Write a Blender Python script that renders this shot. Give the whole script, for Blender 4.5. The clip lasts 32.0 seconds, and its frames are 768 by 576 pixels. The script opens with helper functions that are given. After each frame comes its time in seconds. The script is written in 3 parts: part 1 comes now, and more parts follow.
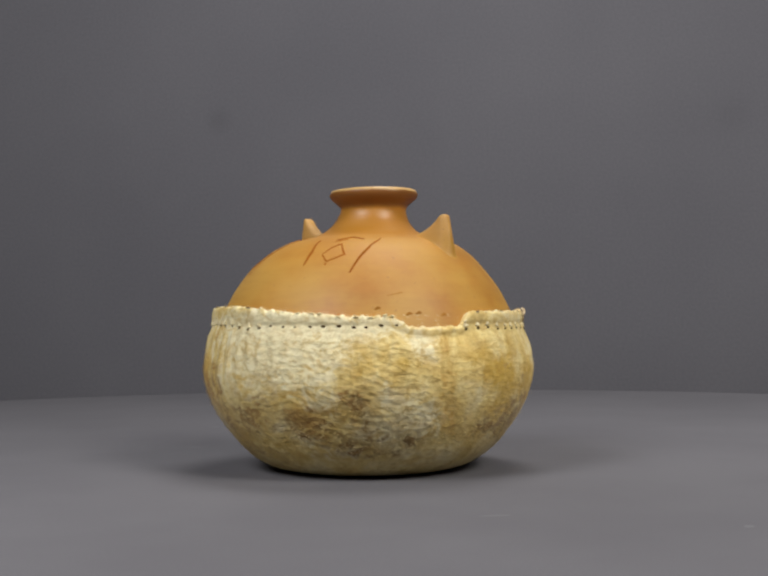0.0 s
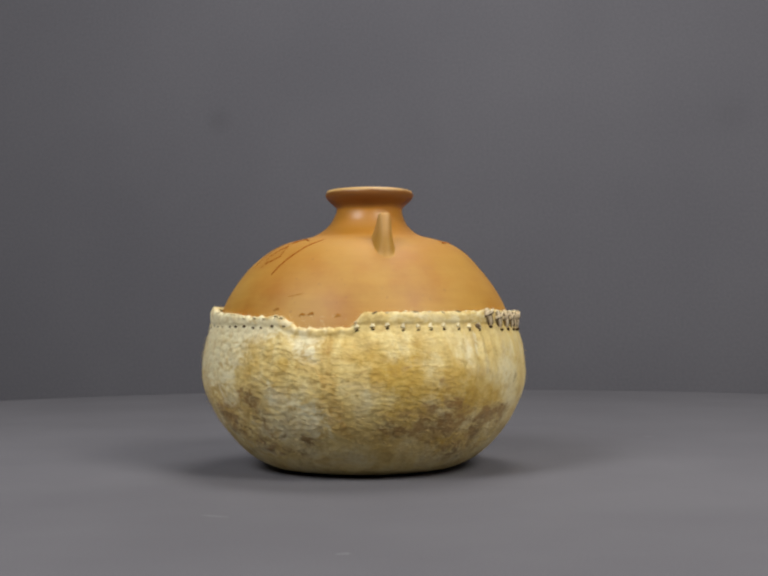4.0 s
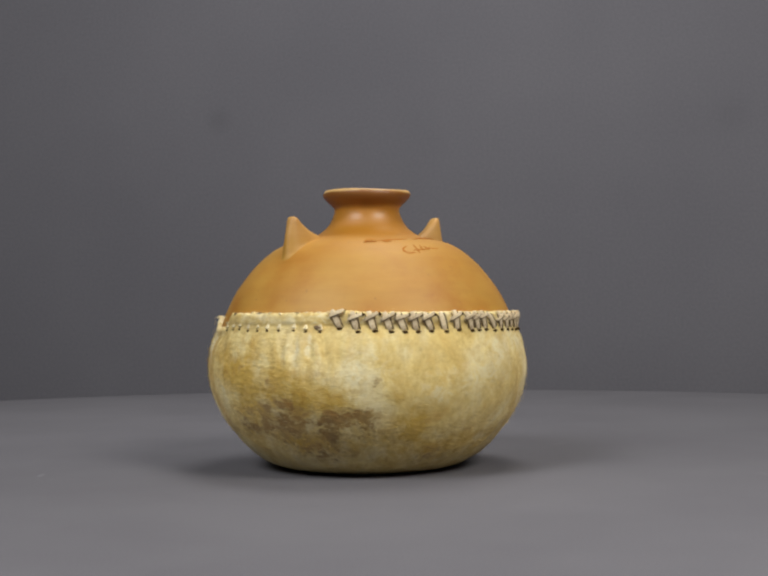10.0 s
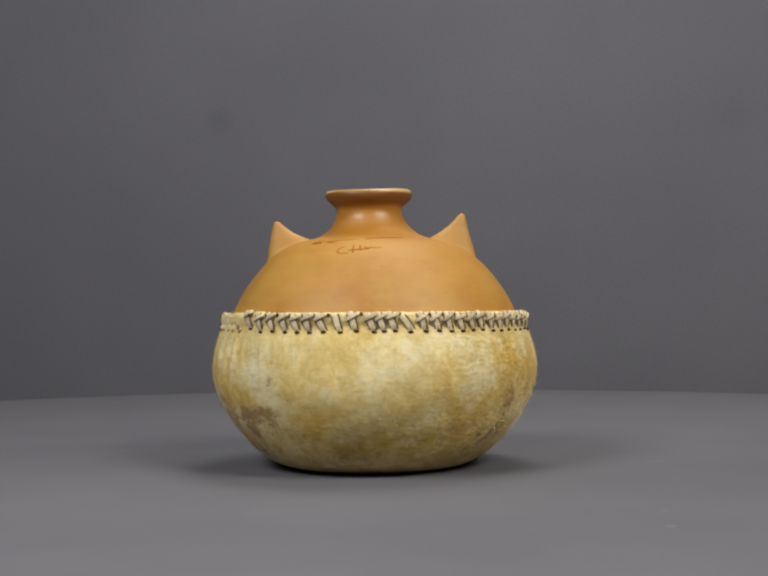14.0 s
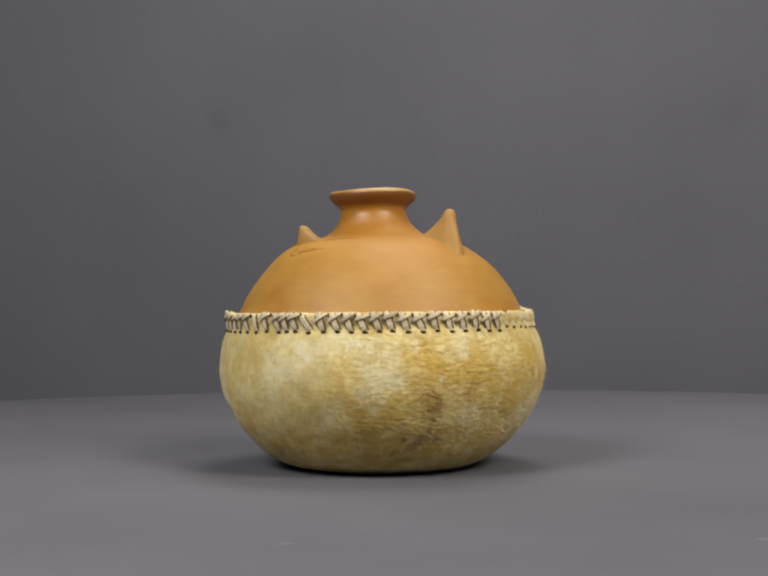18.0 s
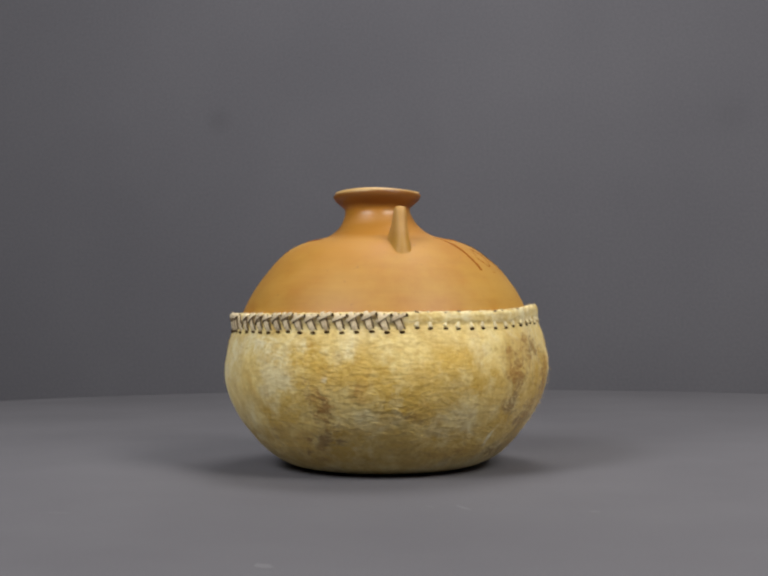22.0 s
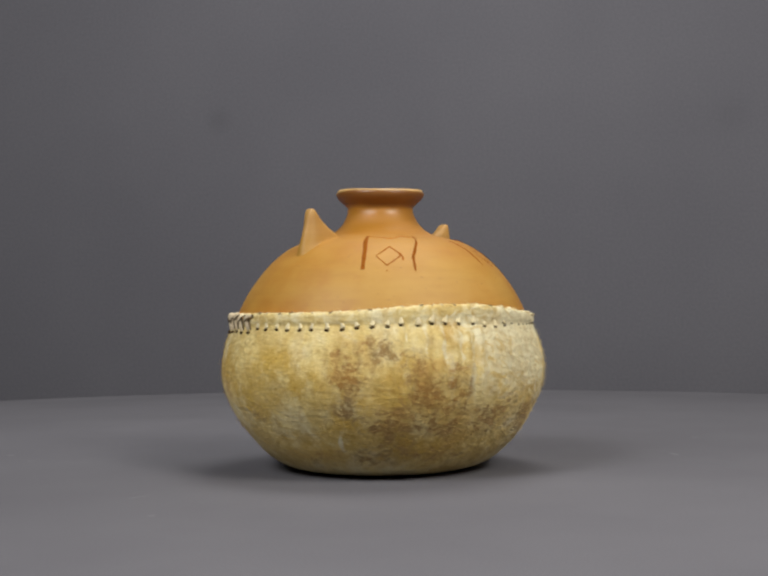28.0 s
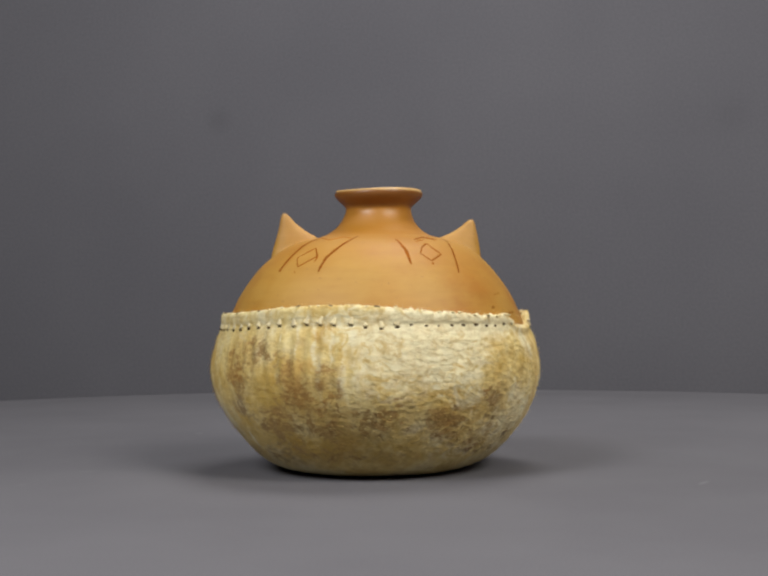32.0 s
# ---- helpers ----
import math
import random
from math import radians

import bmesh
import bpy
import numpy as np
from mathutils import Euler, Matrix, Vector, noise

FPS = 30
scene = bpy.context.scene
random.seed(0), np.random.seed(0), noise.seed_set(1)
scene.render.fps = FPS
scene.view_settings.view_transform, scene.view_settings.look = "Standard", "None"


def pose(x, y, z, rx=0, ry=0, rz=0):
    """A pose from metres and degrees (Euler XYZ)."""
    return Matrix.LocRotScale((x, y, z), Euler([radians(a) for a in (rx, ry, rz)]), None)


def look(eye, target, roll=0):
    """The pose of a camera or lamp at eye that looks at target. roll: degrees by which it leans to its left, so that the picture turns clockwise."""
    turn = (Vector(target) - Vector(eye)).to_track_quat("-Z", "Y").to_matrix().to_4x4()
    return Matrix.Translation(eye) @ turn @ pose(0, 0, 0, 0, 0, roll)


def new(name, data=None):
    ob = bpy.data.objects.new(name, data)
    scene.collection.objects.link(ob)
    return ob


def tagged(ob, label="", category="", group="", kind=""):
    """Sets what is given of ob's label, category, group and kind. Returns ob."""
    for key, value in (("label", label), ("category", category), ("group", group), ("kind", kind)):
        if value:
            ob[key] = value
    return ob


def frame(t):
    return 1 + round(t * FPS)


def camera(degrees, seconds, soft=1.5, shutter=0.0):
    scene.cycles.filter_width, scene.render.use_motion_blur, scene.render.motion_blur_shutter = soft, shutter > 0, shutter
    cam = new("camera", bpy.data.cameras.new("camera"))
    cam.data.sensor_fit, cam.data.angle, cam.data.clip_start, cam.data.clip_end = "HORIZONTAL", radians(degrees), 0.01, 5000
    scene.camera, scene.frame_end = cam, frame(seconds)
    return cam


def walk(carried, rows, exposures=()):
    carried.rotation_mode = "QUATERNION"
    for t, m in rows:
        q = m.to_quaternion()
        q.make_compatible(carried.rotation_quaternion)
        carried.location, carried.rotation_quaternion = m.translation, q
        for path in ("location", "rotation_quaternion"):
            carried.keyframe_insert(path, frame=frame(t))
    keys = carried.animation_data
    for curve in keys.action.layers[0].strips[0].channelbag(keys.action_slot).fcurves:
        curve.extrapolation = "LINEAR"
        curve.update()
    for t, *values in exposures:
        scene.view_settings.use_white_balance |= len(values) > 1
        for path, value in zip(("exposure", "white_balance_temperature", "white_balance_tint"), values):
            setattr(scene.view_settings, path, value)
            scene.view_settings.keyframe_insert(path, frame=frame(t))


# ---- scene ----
cam = camera(34.77, 32.0, soft=2.5)
EYE = (0.0, -0.8, 0.0958)
AIM = (0.0079, 0.1996, 0.1172)
walk(cam, [(0.0, look(EYE, AIM, -0.54)), (32.0, look(EYE, AIM, -0.54))])

# ---- light: two soft boxes in front, a panel overhead, in a grey studio ----
world = bpy.data.worlds.new("studio_air")
world.use_nodes = True
world.node_tree.nodes["Background"].inputs[0].default_value = (0.9, 0.95, 1.0, 1)
world.node_tree.nodes["Background"].inputs[1].default_value = 0.003
scene.world = world
scene.view_settings.exposure = 0.0


def soft_box(name, eye, target, size, watts, colour):
    lamp = bpy.data.lights.new(name, "AREA")
    lamp.shape, lamp.size, lamp.size_y = "RECTANGLE", size[0], size[1]
    lamp.energy, lamp.color = watts, colour
    ob = new(name, lamp)
    ob.matrix_world = look(eye, target)
    return ob


soft_box("soft_box_left", (-0.85, -0.94, 1.17), (-0.1, 0.12, 0.05), (0.55, 0.55), 17.6, (0.965, 0.965, 0.985))
soft_box("soft_box_right", (0.85, -0.94, 1.13), (0.15, 0.12, 0.05), (0.55, 0.55), 18.0, (1.0, 0.955, 0.910))
soft_box("ceiling_panel", (0.22, 0.26, 1.42), (0.20, 0.24, 0.0), (0.8, 0.4), 9.5, (1.0, 0.98, 0.96))


# ---- materials ----
def material(name, roughness=0.6, metallic=0.0, specular=0.5):
    m = bpy.data.materials.new(name)
    m.use_nodes = True
    b = m.node_tree.nodes["Principled BSDF"]
    b.inputs["Roughness"].default_value = roughness
    b.inputs["Metallic"].default_value = metallic
    b.inputs["Specular IOR Level"].default_value = specular
    return m, m.node_tree.nodes, m.node_tree.links, b


def noise_node(nodes, links, scale, detail=4.0, rough=0.55, stretch=None, distortion=0.0):
    n = nodes.new("ShaderNodeTexNoise")
    n.inputs["Scale"].default_value = scale
    n.inputs["Detail"].default_value = detail
    n.inputs["Roughness"].default_value = rough
    n.inputs["Distortion"].default_value = distortion
    c = nodes.new("ShaderNodeTexCoord")
    if stretch:
        mp = nodes.new("ShaderNodeMapping")
        mp.inputs["Scale"].default_value = stretch
        links.new(c.outputs["Object"], mp.inputs[0])
        links.new(mp.outputs[0], n.inputs["Vector"])
    else:
        links.new(c.outputs["Object"], n.inputs["Vector"])
    return n


def ramp_node(nodes, links, source, stops):
    r = nodes.new("ShaderNodeValToRGB")
    e = r.color_ramp.elements
    while len(e) < len(stops):
        e.new(0.5)
    for el, (at, col) in zip(e, stops):
        el.position, el.color = at, (*col, 1)
    links.new(source, r.inputs[0])
    return r


def mix_node(nodes, links, fac, a, b, blend="MIX"):
    m = nodes.new("ShaderNodeMix")
    m.data_type, m.blend_type = "RGBA", blend
    for slot, v in ((0, fac), (6, a), (7, b)):
        if isinstance(v, (int, float)):
            m.inputs[slot].default_value = v
        elif isinstance(v, tuple):
            m.inputs[slot].default_value = (*v, 1)
        else:
            links.new(v, m.inputs[slot])
    return m.outputs[2]


def math_node(nodes, links, op, a, b):
    m = nodes.new("ShaderNodeMath")
    m.operation = op
    for slot, v in ((0, a), (1, b)):
        if isinstance(v, (int, float)):
            m.inputs[slot].default_value = v
        else:
            links.new(v, m.inputs[slot])
    return m.outputs[0]


def bump(nodes, links, b, height, strength, distance):
    n = nodes.new("ShaderNodeBump")
    n.inputs["Strength"].default_value = strength
    n.inputs["Distance"].default_value = distance
    links.new(height, n.inputs["Height"])
    links.new(n.outputs[0], b.inputs["Normal"])


def plain_grey(name, dark, light, scale, grain, rough=0.9, smudges=(), pale_along=None):
    m, nodes, links, b = material(name, rough, specular=0.25)
    big = noise_node(nodes, links, scale, 3)
    col = ramp_node(nodes, links, big.outputs[0], [(0.35, dark), (0.65, light)])
    fine = noise_node(nodes, links, grain, 3)
    spots = ramp_node(nodes, links, fine.outputs[0], [(0.3, (0.93, 0.93, 0.93)), (0.7, (1.05, 1.05, 1.05))])
    tone = mix_node(nodes, links, 1.0, col.outputs[0], spots.outputs[0], "MULTIPLY")
    for place, size, k in smudges:
        d = nodes.new("ShaderNodeVectorMath")
        d.operation = "DISTANCE"
        c = nodes.new("ShaderNodeTexCoord")
        links.new(c.outputs["Object"], d.inputs[0])
        d.inputs[1].default_value = place
        near = math_node(nodes, links, "ADD", d.outputs["Value"], math_node(nodes, links, "MULTIPLY", big.outputs[0], size * 0.6))
        r = ramp_node(nodes, links, near, [(size * 0.4, (k, k, k)), (size * 1.4, (1, 1, 1))])
        tone = mix_node(nodes, links, 1.0, tone, r.outputs[0], "MULTIPLY")
    if pale_along is not None:
        # tone a little paler along one diameter than across it
        spin = nodes.new("ShaderNodeMapping")
        spin.inputs["Rotation"].default_value = (0, 0, -pale_along)
        flat = nodes.new("ShaderNodeVectorMath")
        flat.operation = "NORMALIZE"
        where = nodes.new("ShaderNodeTexCoord")
        split = nodes.new("ShaderNodeSeparateXYZ")
        links.new(where.outputs["Object"], spin.inputs[0])
        links.new(spin.outputs[0], flat.inputs[0])
        links.new(flat.outputs[0], split.inputs[0])
        pale_lobes = ramp_node(nodes, links, math_node(nodes, links, "MULTIPLY", split.outputs[0], split.outputs[0]), [(0.0, (0.93, 0.93, 0.93)), (1.0, (1.07, 1.07, 1.07))])
        tone = mix_node(nodes, links, 1.0, tone, pale_lobes.outputs[0], "MULTIPLY")
    links.new(tone, b.inputs["Base Color"])
    bump(nodes, links, b, fine.outputs[0], 0.15, 0.0006)
    return m


M_FELT = plain_grey("grey_felt", (0.130, 0.127, 0.1385), (0.144, 0.141, 0.1525), 7.0, 900.0, pale_along=radians(30))
M_PAPER = plain_grey("grey_backdrop_paper", (0.130, 0.128, 0.1425), (0.143, 0.141, 0.1555), 3.0, 260.0, 0.9,
                     (((-0.226, 0.0, 0.38), 0.022, 0.89), ((0.50, 0.0, 0.37), 0.03, 0.95), ((0.08, 0.0, 0.34), 0.04, 0.97)))
M_ROOM = plain_grey("dull_grey_paint", (0.055, 0.055, 0.058), (0.065, 0.065, 0.068), 2.0, 120.0)
M_DUST = material("pale_dust", 0.95)[0]
M_DUST.node_tree.nodes["Principled BSDF"].inputs["Base Color"].default_value = (0.153, 0.149, 0.160, 1)
M_LINT = material("dark_lint", 0.95)[0]
M_LINT.node_tree.nodes["Principled BSDF"].inputs["Base Color"].default_value = (0.137, 0.133, 0.144, 1)


def clay(necked):
    m, nodes, links, b = material("burnished_terracotta" if necked else "terracotta", 0.5, specular=0.62)
    a = noise_node(nodes, links, 22.0, 5, 0.6)
    base = ramp_node(nodes, links, a.outputs[0], [(0.32, (0.405, 0.174, 0.018)), (0.50, (0.462, 0.242, 0.034)), (0.68, (0.495, 0.276, 0.050))])
    rings = noise_node(nodes, links, 26.0, 4, 0.6, (1, 1, 9))
    ring_tone = ramp_node(nodes, links, rings.outputs[0], [(0.35, (0.90, 0.86, 0.82)), (0.65, (1.05, 1.05, 1.05))])
    col = mix_node(nodes, links, 0.45, base.outputs[0], ring_tone.outputs[0], "MULTIPLY")
    fire = noise_node(nodes, links, 9.0, 3, 0.5, (1, 1, 1.6), 0.6)
    flame = ramp_node(nodes, links, fire.outputs[0], [(0.36, (0.96, 0.82, 0.62)), (0.50, (1, 1, 1)), (0.66, (1.04, 1.07, 1.12))])
    col = mix_node(nodes, links, 0.55, col, flame.outputs[0], "MULTIPLY")
    smoke = noise_node(nodes, links, 13.0, 3, 0.5)
    cloud = ramp_node(nodes, links, smoke.outputs[0], [(0.58, (0, 0, 0)), (0.80, (1, 1, 1))])
    col = mix_node(nodes, links, math_node(nodes, links, "MULTIPLY", cloud.outputs[0], 0.2), col, (0.42, 0.22, 0.085))
    # the neck is deeper in colour and glossier
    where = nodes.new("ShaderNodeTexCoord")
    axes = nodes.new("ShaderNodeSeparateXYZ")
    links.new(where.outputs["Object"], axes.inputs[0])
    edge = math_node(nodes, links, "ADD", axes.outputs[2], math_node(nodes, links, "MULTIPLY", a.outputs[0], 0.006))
    upper_tone = ramp_node(nodes, links, math_node(nodes, links, "MULTIPLY", math_node(nodes, links, "SUBTRACT", edge, 0.1445), 90.0), [(0.0, (0, 0, 0)), (0.5, (1, 1, 1))])
    col = mix_node(nodes, links, math_node(nodes, links, "MULTIPLY", upper_tone.outputs[0], 0.65 if necked else 0.30), col, (0.42, 0.180, 0.024) if necked else (0.64, 0.37, 0.14))
    # a thin orange wash runs down over the top of the shoulder, unevenly
    wash = math_node(nodes, links, "ADD", axes.outputs[2], math_node(nodes, links, "MULTIPLY", math_node(nodes, links, "SUBTRACT", smoke.outputs[0], 0.5), 0.05))
    thin = ramp_node(nodes, links, math_node(nodes, links, "MULTIPLY", math_node(nodes, links, "SUBTRACT", wash, 0.116), 40.0), [(0.0, (0, 0, 0)), (1.0, (1, 1, 1))])
    if necked:
        col = mix_node(nodes, links, math_node(nodes, links, "MULTIPLY", thin.outputs[0], 0.38), col, (0.430, 0.165, 0.008))
    # uneven brown patches round the mouth, the lip's shade painted into their colour
    lip_shade = ramp_node(nodes, links, math_node(nodes, links, "MULTIPLY", math_node(nodes, links, "SUBTRACT", math_node(nodes, links, "ADD", edge, math_node(nodes, links, "MULTIPLY", smoke.outputs[0], 0.012)), 0.1728), 230.0), [(0.0, (0, 0, 0)), (0.6, (1, 1, 1))])
    col = mix_node(nodes, links, math_node(nodes, links, "MULTIPLY", lip_shade.outputs[0], 0.88 if necked else 0.0), col, (0.205, 0.074, 0.011))
    worn = ramp_node(nodes, links, math_node(nodes, links, "MULTIPLY", math_node(nodes, links, "SUBTRACT", edge, 0.1767), 420.0), [(0.0, (0, 0, 0)), (0.6, (1, 1, 1))])
    col = mix_node(nodes, links, math_node(nodes, links, "MULTIPLY", worn.outputs[0], 0.85 if necked else 0.0), col, (0.60, 0.385, 0.14))
    pits = noise_node(nodes, links, 330.0, 2, 0.5)
    speck = ramp_node(nodes, links, pits.outputs[0], [(0.70, (0, 0, 0)), (0.76, (1, 1, 1))])
    col = mix_node(nodes, links, math_node(nodes, links, "MULTIPLY", speck.outputs[0], 0.5), col, (0.25, 0.10, 0.03))
    links.new(col, b.inputs["Base Color"])
    gloss = ramp_node(nodes, links, a.outputs[0], [(0.3, (0.51, 0.51, 0.51)), (0.7, (0.64, 0.64, 0.64))])
    rubbed = ramp_node(nodes, links, rings.outputs[0], [(0.35, (0.36, 0.36, 0.36)), (0.65, (0.58, 0.56, 0.56))])
    links.new(mix_node(nodes, links, upper_tone.outputs[0] if necked else 0.0, gloss.outputs[0], rubbed.outputs[0]), b.inputs["Roughness"])
    bump(nodes, links, b, rings.outputs[0], 0.12, 0.0008)
    return m


def hide(name, fur):
    """Rawhide: cream, with ochre, brown, grey and white patches by the mesh's own stain layers."""
    m, nodes, links, b = material(name, 0.62, specular=0.35)
    at = nodes.new("ShaderNodeAttribute")
    at.attribute_name = "stain"
    sep = nodes.new("ShaderNodeSeparateColor")
    links.new(at.outputs["Color"], sep.inputs[0])
    blotch = noise_node(nodes, links, 75.0, 6, 0.68)
    fine = noise_node(nodes, links, 170.0, 7, 0.74, (1, 1, 1.5))
    patch = noise_node(nodes, links, 34.0, 7, 0.66, (1, 1, 0.75), 0.5)
    cream = ramp_node(nodes, links, patch.outputs[0], [(0.33, (0.63, 0.415, 0.115)), (0.42, (0.72, 0.540, 0.180)), (0.50, (0.785, 0.630, 0.255)), (0.63, (0.80, 0.690, 0.368))])
    streak = noise_node(nodes, links, 120.0, 5, 0.65, (1, 1, 0.22))
    run = ramp_node(nodes, links, streak.outputs[0], [(0.40, (0.86, 0.79, 0.66)), (0.56, (1.04, 1.04, 1.04))])

    mid = noise_node(nodes, links, 95.0, 5, 0.62, (1, 1, 1.25), 1.4)

    umber = ramp_node(nodes, links, patch.outputs[0], [(0.38, (0.36, 0.190, 0.042)), (0.62, (0.31, 0.200, 0.070))])

    def layer(src, gain, breakup, ragged=3.2, crisp=0.29):
        s = math_node(nodes, links, "MULTIPLY", src, gain)
        n = math_node(nodes, links, "MULTIPLY", math_node(nodes, links, "SUBTRACT", breakup, 0.5), ragged)
        room = math_node(nodes, links, "MINIMUM", math_node(nodes, links, "MULTIPLY", s, 2.2), 1.0)
        k = math_node(nodes, links, "ADD", s, math_node(nodes, links, "MULTIPLY", n, room))
        r = ramp_node(nodes, links, k, [(0.51 - crisp, (0, 0, 0)), (0.51 + crisp, (1, 1, 1))])
        return r.outputs[0]

    b.inputs["Sheen Weight"].default_value = 0.14
    b.inputs["Sheen Roughness"].default_value = 0.5
    b.inputs["Sheen Tint"].default_value = (1.0, 0.93, 0.75, 1)
    col = mix_node(nodes, links, layer(sep.outputs[1], 1.0, blotch.outputs[0], 3.0, 0.32), mix_node(nodes, links, 0.5, cream.outputs[0], run.outputs[0], "MULTIPLY"), (0.63, 0.415, 0.076))
    col = mix_node(nodes, links, layer(sep.outputs[2], 1.0, mid.outputs[0], 2.4, 0.28), col, (0.825, 0.742, 0.452))
    col = mix_node(nodes, links, layer(sep.outputs[0], 0.95, math_node(nodes, links, "MULTIPLY", math_node(nodes, links, "ADD", mid.outputs[0], fine.outputs[0]), 0.5), 5.5, 0.28), col, umber.outputs[0])
    tan = ramp_node(nodes, links, math_node(nodes, links, "ADD", blotch.outputs[0], math_node(nodes, links, "MULTIPLY", mid.outputs[0], 0.5)), [(0.74, (0, 0, 0)), (0.90, (1, 1, 1))])
    col = mix_node(nodes, links, math_node(nodes, links, "MULTIPLY", tan.outputs[0], 0.45), col, (0.58, 0.395, 0.120))
    mot = ramp_node(nodes, links, fine.outputs[0], [(0.32, (0.76, 0.69, 0.54)), (0.47, (1, 1, 1)), (0.66, (1.12, 1.12, 1.12))])
    col = mix_node(nodes, links, 0.65, col, mot.outputs[0], "MULTIPLY")
    flake = ramp_node(nodes, links, mid.outputs[0], [(0.34, (0.79, 0.72, 0.66)), (0.49, (0.98, 0.98, 1.00)), (0.64, (1.04, 1.06, 1.16))])
    col = mix_node(nodes, links, math_node(nodes, links, "MULTIPLY", at.outputs["Alpha"], 0.85), col, flake.outputs[0], "MULTIPLY")
    if fur:
        g = nodes.new("ShaderNodeNewGeometry")
        tone = ramp_node(nodes, links, g.outputs["Random Per Island"], [(0.0, (0.90, 0.88, 0.83)), (1.0, (1.10, 1.10, 1.10))])
        col = mix_node(nodes, links, 1.0, col, tone.outputs[0], "MULTIPLY")
    links.new(col, b.inputs["Base Color"])
    if not fur:
        wave = noise_node(nodes, links, 185.0, 3, 0.55, (0.85, 0.85, 2.1), 0.4)
        h = math_node(nodes, links, "ADD", wave.outputs[0], math_node(nodes, links, "MULTIPLY", blotch.outputs[0], 0.45))
        rugged = math_node(nodes, links, "MULTIPLY", h, at.outputs["Alpha"])
        bump(nodes, links, b, rugged, 0.29, 0.0022)
    return m


def simple(name, low, high, scale, rough, specular=0.35):
    m, nodes, links, b = material(name, rough, specular=specular)
    n = noise_node(nodes, links, scale, 4, 0.65)
    r = ramp_node(nodes, links, n.outputs[0], [(0.32, low), (0.68, high)])
    info = nodes.new("ShaderNodeObjectInfo")
    t = ramp_node(nodes, links, info.outputs["Random"], [(0.0, (0.82, 0.80, 0.78)), (1.0, (1.12, 1.12, 1.10))])
    links.new(mix_node(nodes, links, 1.0, r.outputs[0], t.outputs[0], "MULTIPLY"), b.inputs["Base Color"])
    bump(nodes, links, b, n.outputs[0], 0.4, 0.0006)
    return m


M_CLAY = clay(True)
M_EAR = clay(False)
M_HIDE = hide("goat_rawhide", False)
M_FUR = hide("short_goat_hair", True)
M_PAINT = simple("rust_red_paint", (0.25, 0.070, 0.006), (0.34, 0.110, 0.012), 500.0, 0.9, 0.08)
M_FADED = simple("faded_rust_paint", (0.37, 0.132, 0.020), (0.44, 0.175, 0.030), 500.0, 0.9, 0.08)
M_THONG = simple("grey_rawhide_thong", (0.63, 0.505, 0.305), (0.88, 0.76, 0.53), 600.0, 0.7, 0.25)
M_KNOT = simple("cream_rawhide_thong", (0.71, 0.595, 0.325), (0.83, 0.745, 0.485), 420.0, 0.6)
# for dark thong loops and for strips that paint shade beside the lacing
M_THONG_SHADE = simple("dark_thong_and_shade", (0.13, 0.090, 0.048), (0.27, 0.195, 0.11), 500.0, 0.7)
M_HOLE = simple("dark_stitch_hole", (0.060, 0.036, 0.015), (0.11, 0.070, 0.030), 500.0, 0.95, 0.05)
M_SCAR = simple("old_stitch_scar", (0.33, 0.140, 0.024), (0.40, 0.185, 0.036), 500.0, 0.9, 0.08)


# ---- mesh helpers ----
def mesh_of(name, verts, faces, mat, smooth=True):
    me = bpy.data.meshes.new(name)
    me.from_pydata(verts, [], faces)
    me.materials.append(mat)
    if smooth:
        me.polygons.foreach_set("use_smooth", [True] * len(me.polygons))
    me.update()
    return me


def outward(me):
    """Turns every face of a closed little mesh outward."""
    bm = bmesh.new()
    bm.from_mesh(me)
    bmesh.ops.recalc_face_normals(bm, faces=bm.faces)
    bm.to_mesh(me)
    bm.free()
    return me


def part(name, me, parent, label=""):
    ob = new(name, me)
    ob.parent = parent
    return tagged(ob, label)


def lathe(rows, closed_top=False, closed_end=True):
    """Faces of a grid of rings, each ring a list of the same number of vertices."""
    n = len(rows[0])
    verts = [v for r in rows for v in r]
    faces = []
    for i in range(len(rows) - 1):
        for j in range(n):
            k = (j + 1) % n
            faces.append((i * n + j, i * n + k, (i + 1) * n + k, (i + 1) * n + j))
    if closed_top:
        faces.append(tuple(range(n)))
    if closed_end:
        last = (len(rows) - 1) * n
        faces.append(tuple(last + j for j in reversed(range(n))))
    return verts, faces


def smooth_profile(points, count):
    """A smooth curve of count points through (r, z) knots."""
    p = np.array(points, float)
    d = np.r_[0, np.cumsum(np.hypot(*np.diff(p, axis=0).T))]
    t = np.gradient(p, d, axis=0)
    out = []
    for s in np.linspace(0, d[-1], count):
        i = min(max(int(np.searchsorted(d, s)) - 1, 0), len(d) - 2)
        h = d[i + 1] - d[i]
        u = (s - d[i]) / h
        out.append((2 * u**3 - 3 * u**2 + 1) * p[i] + (u**3 - 2 * u**2 + u) * h * t[i]
                   + (3 * u**2 - 2 * u**3) * p[i + 1] + (u**3 - u**2) * h * t[i + 1])
    return np.array(out)


def wrap(a):
    return (a + 180.0) % 360.0 - 180.0


# ---- the studio ----
FLOOR = -0.74


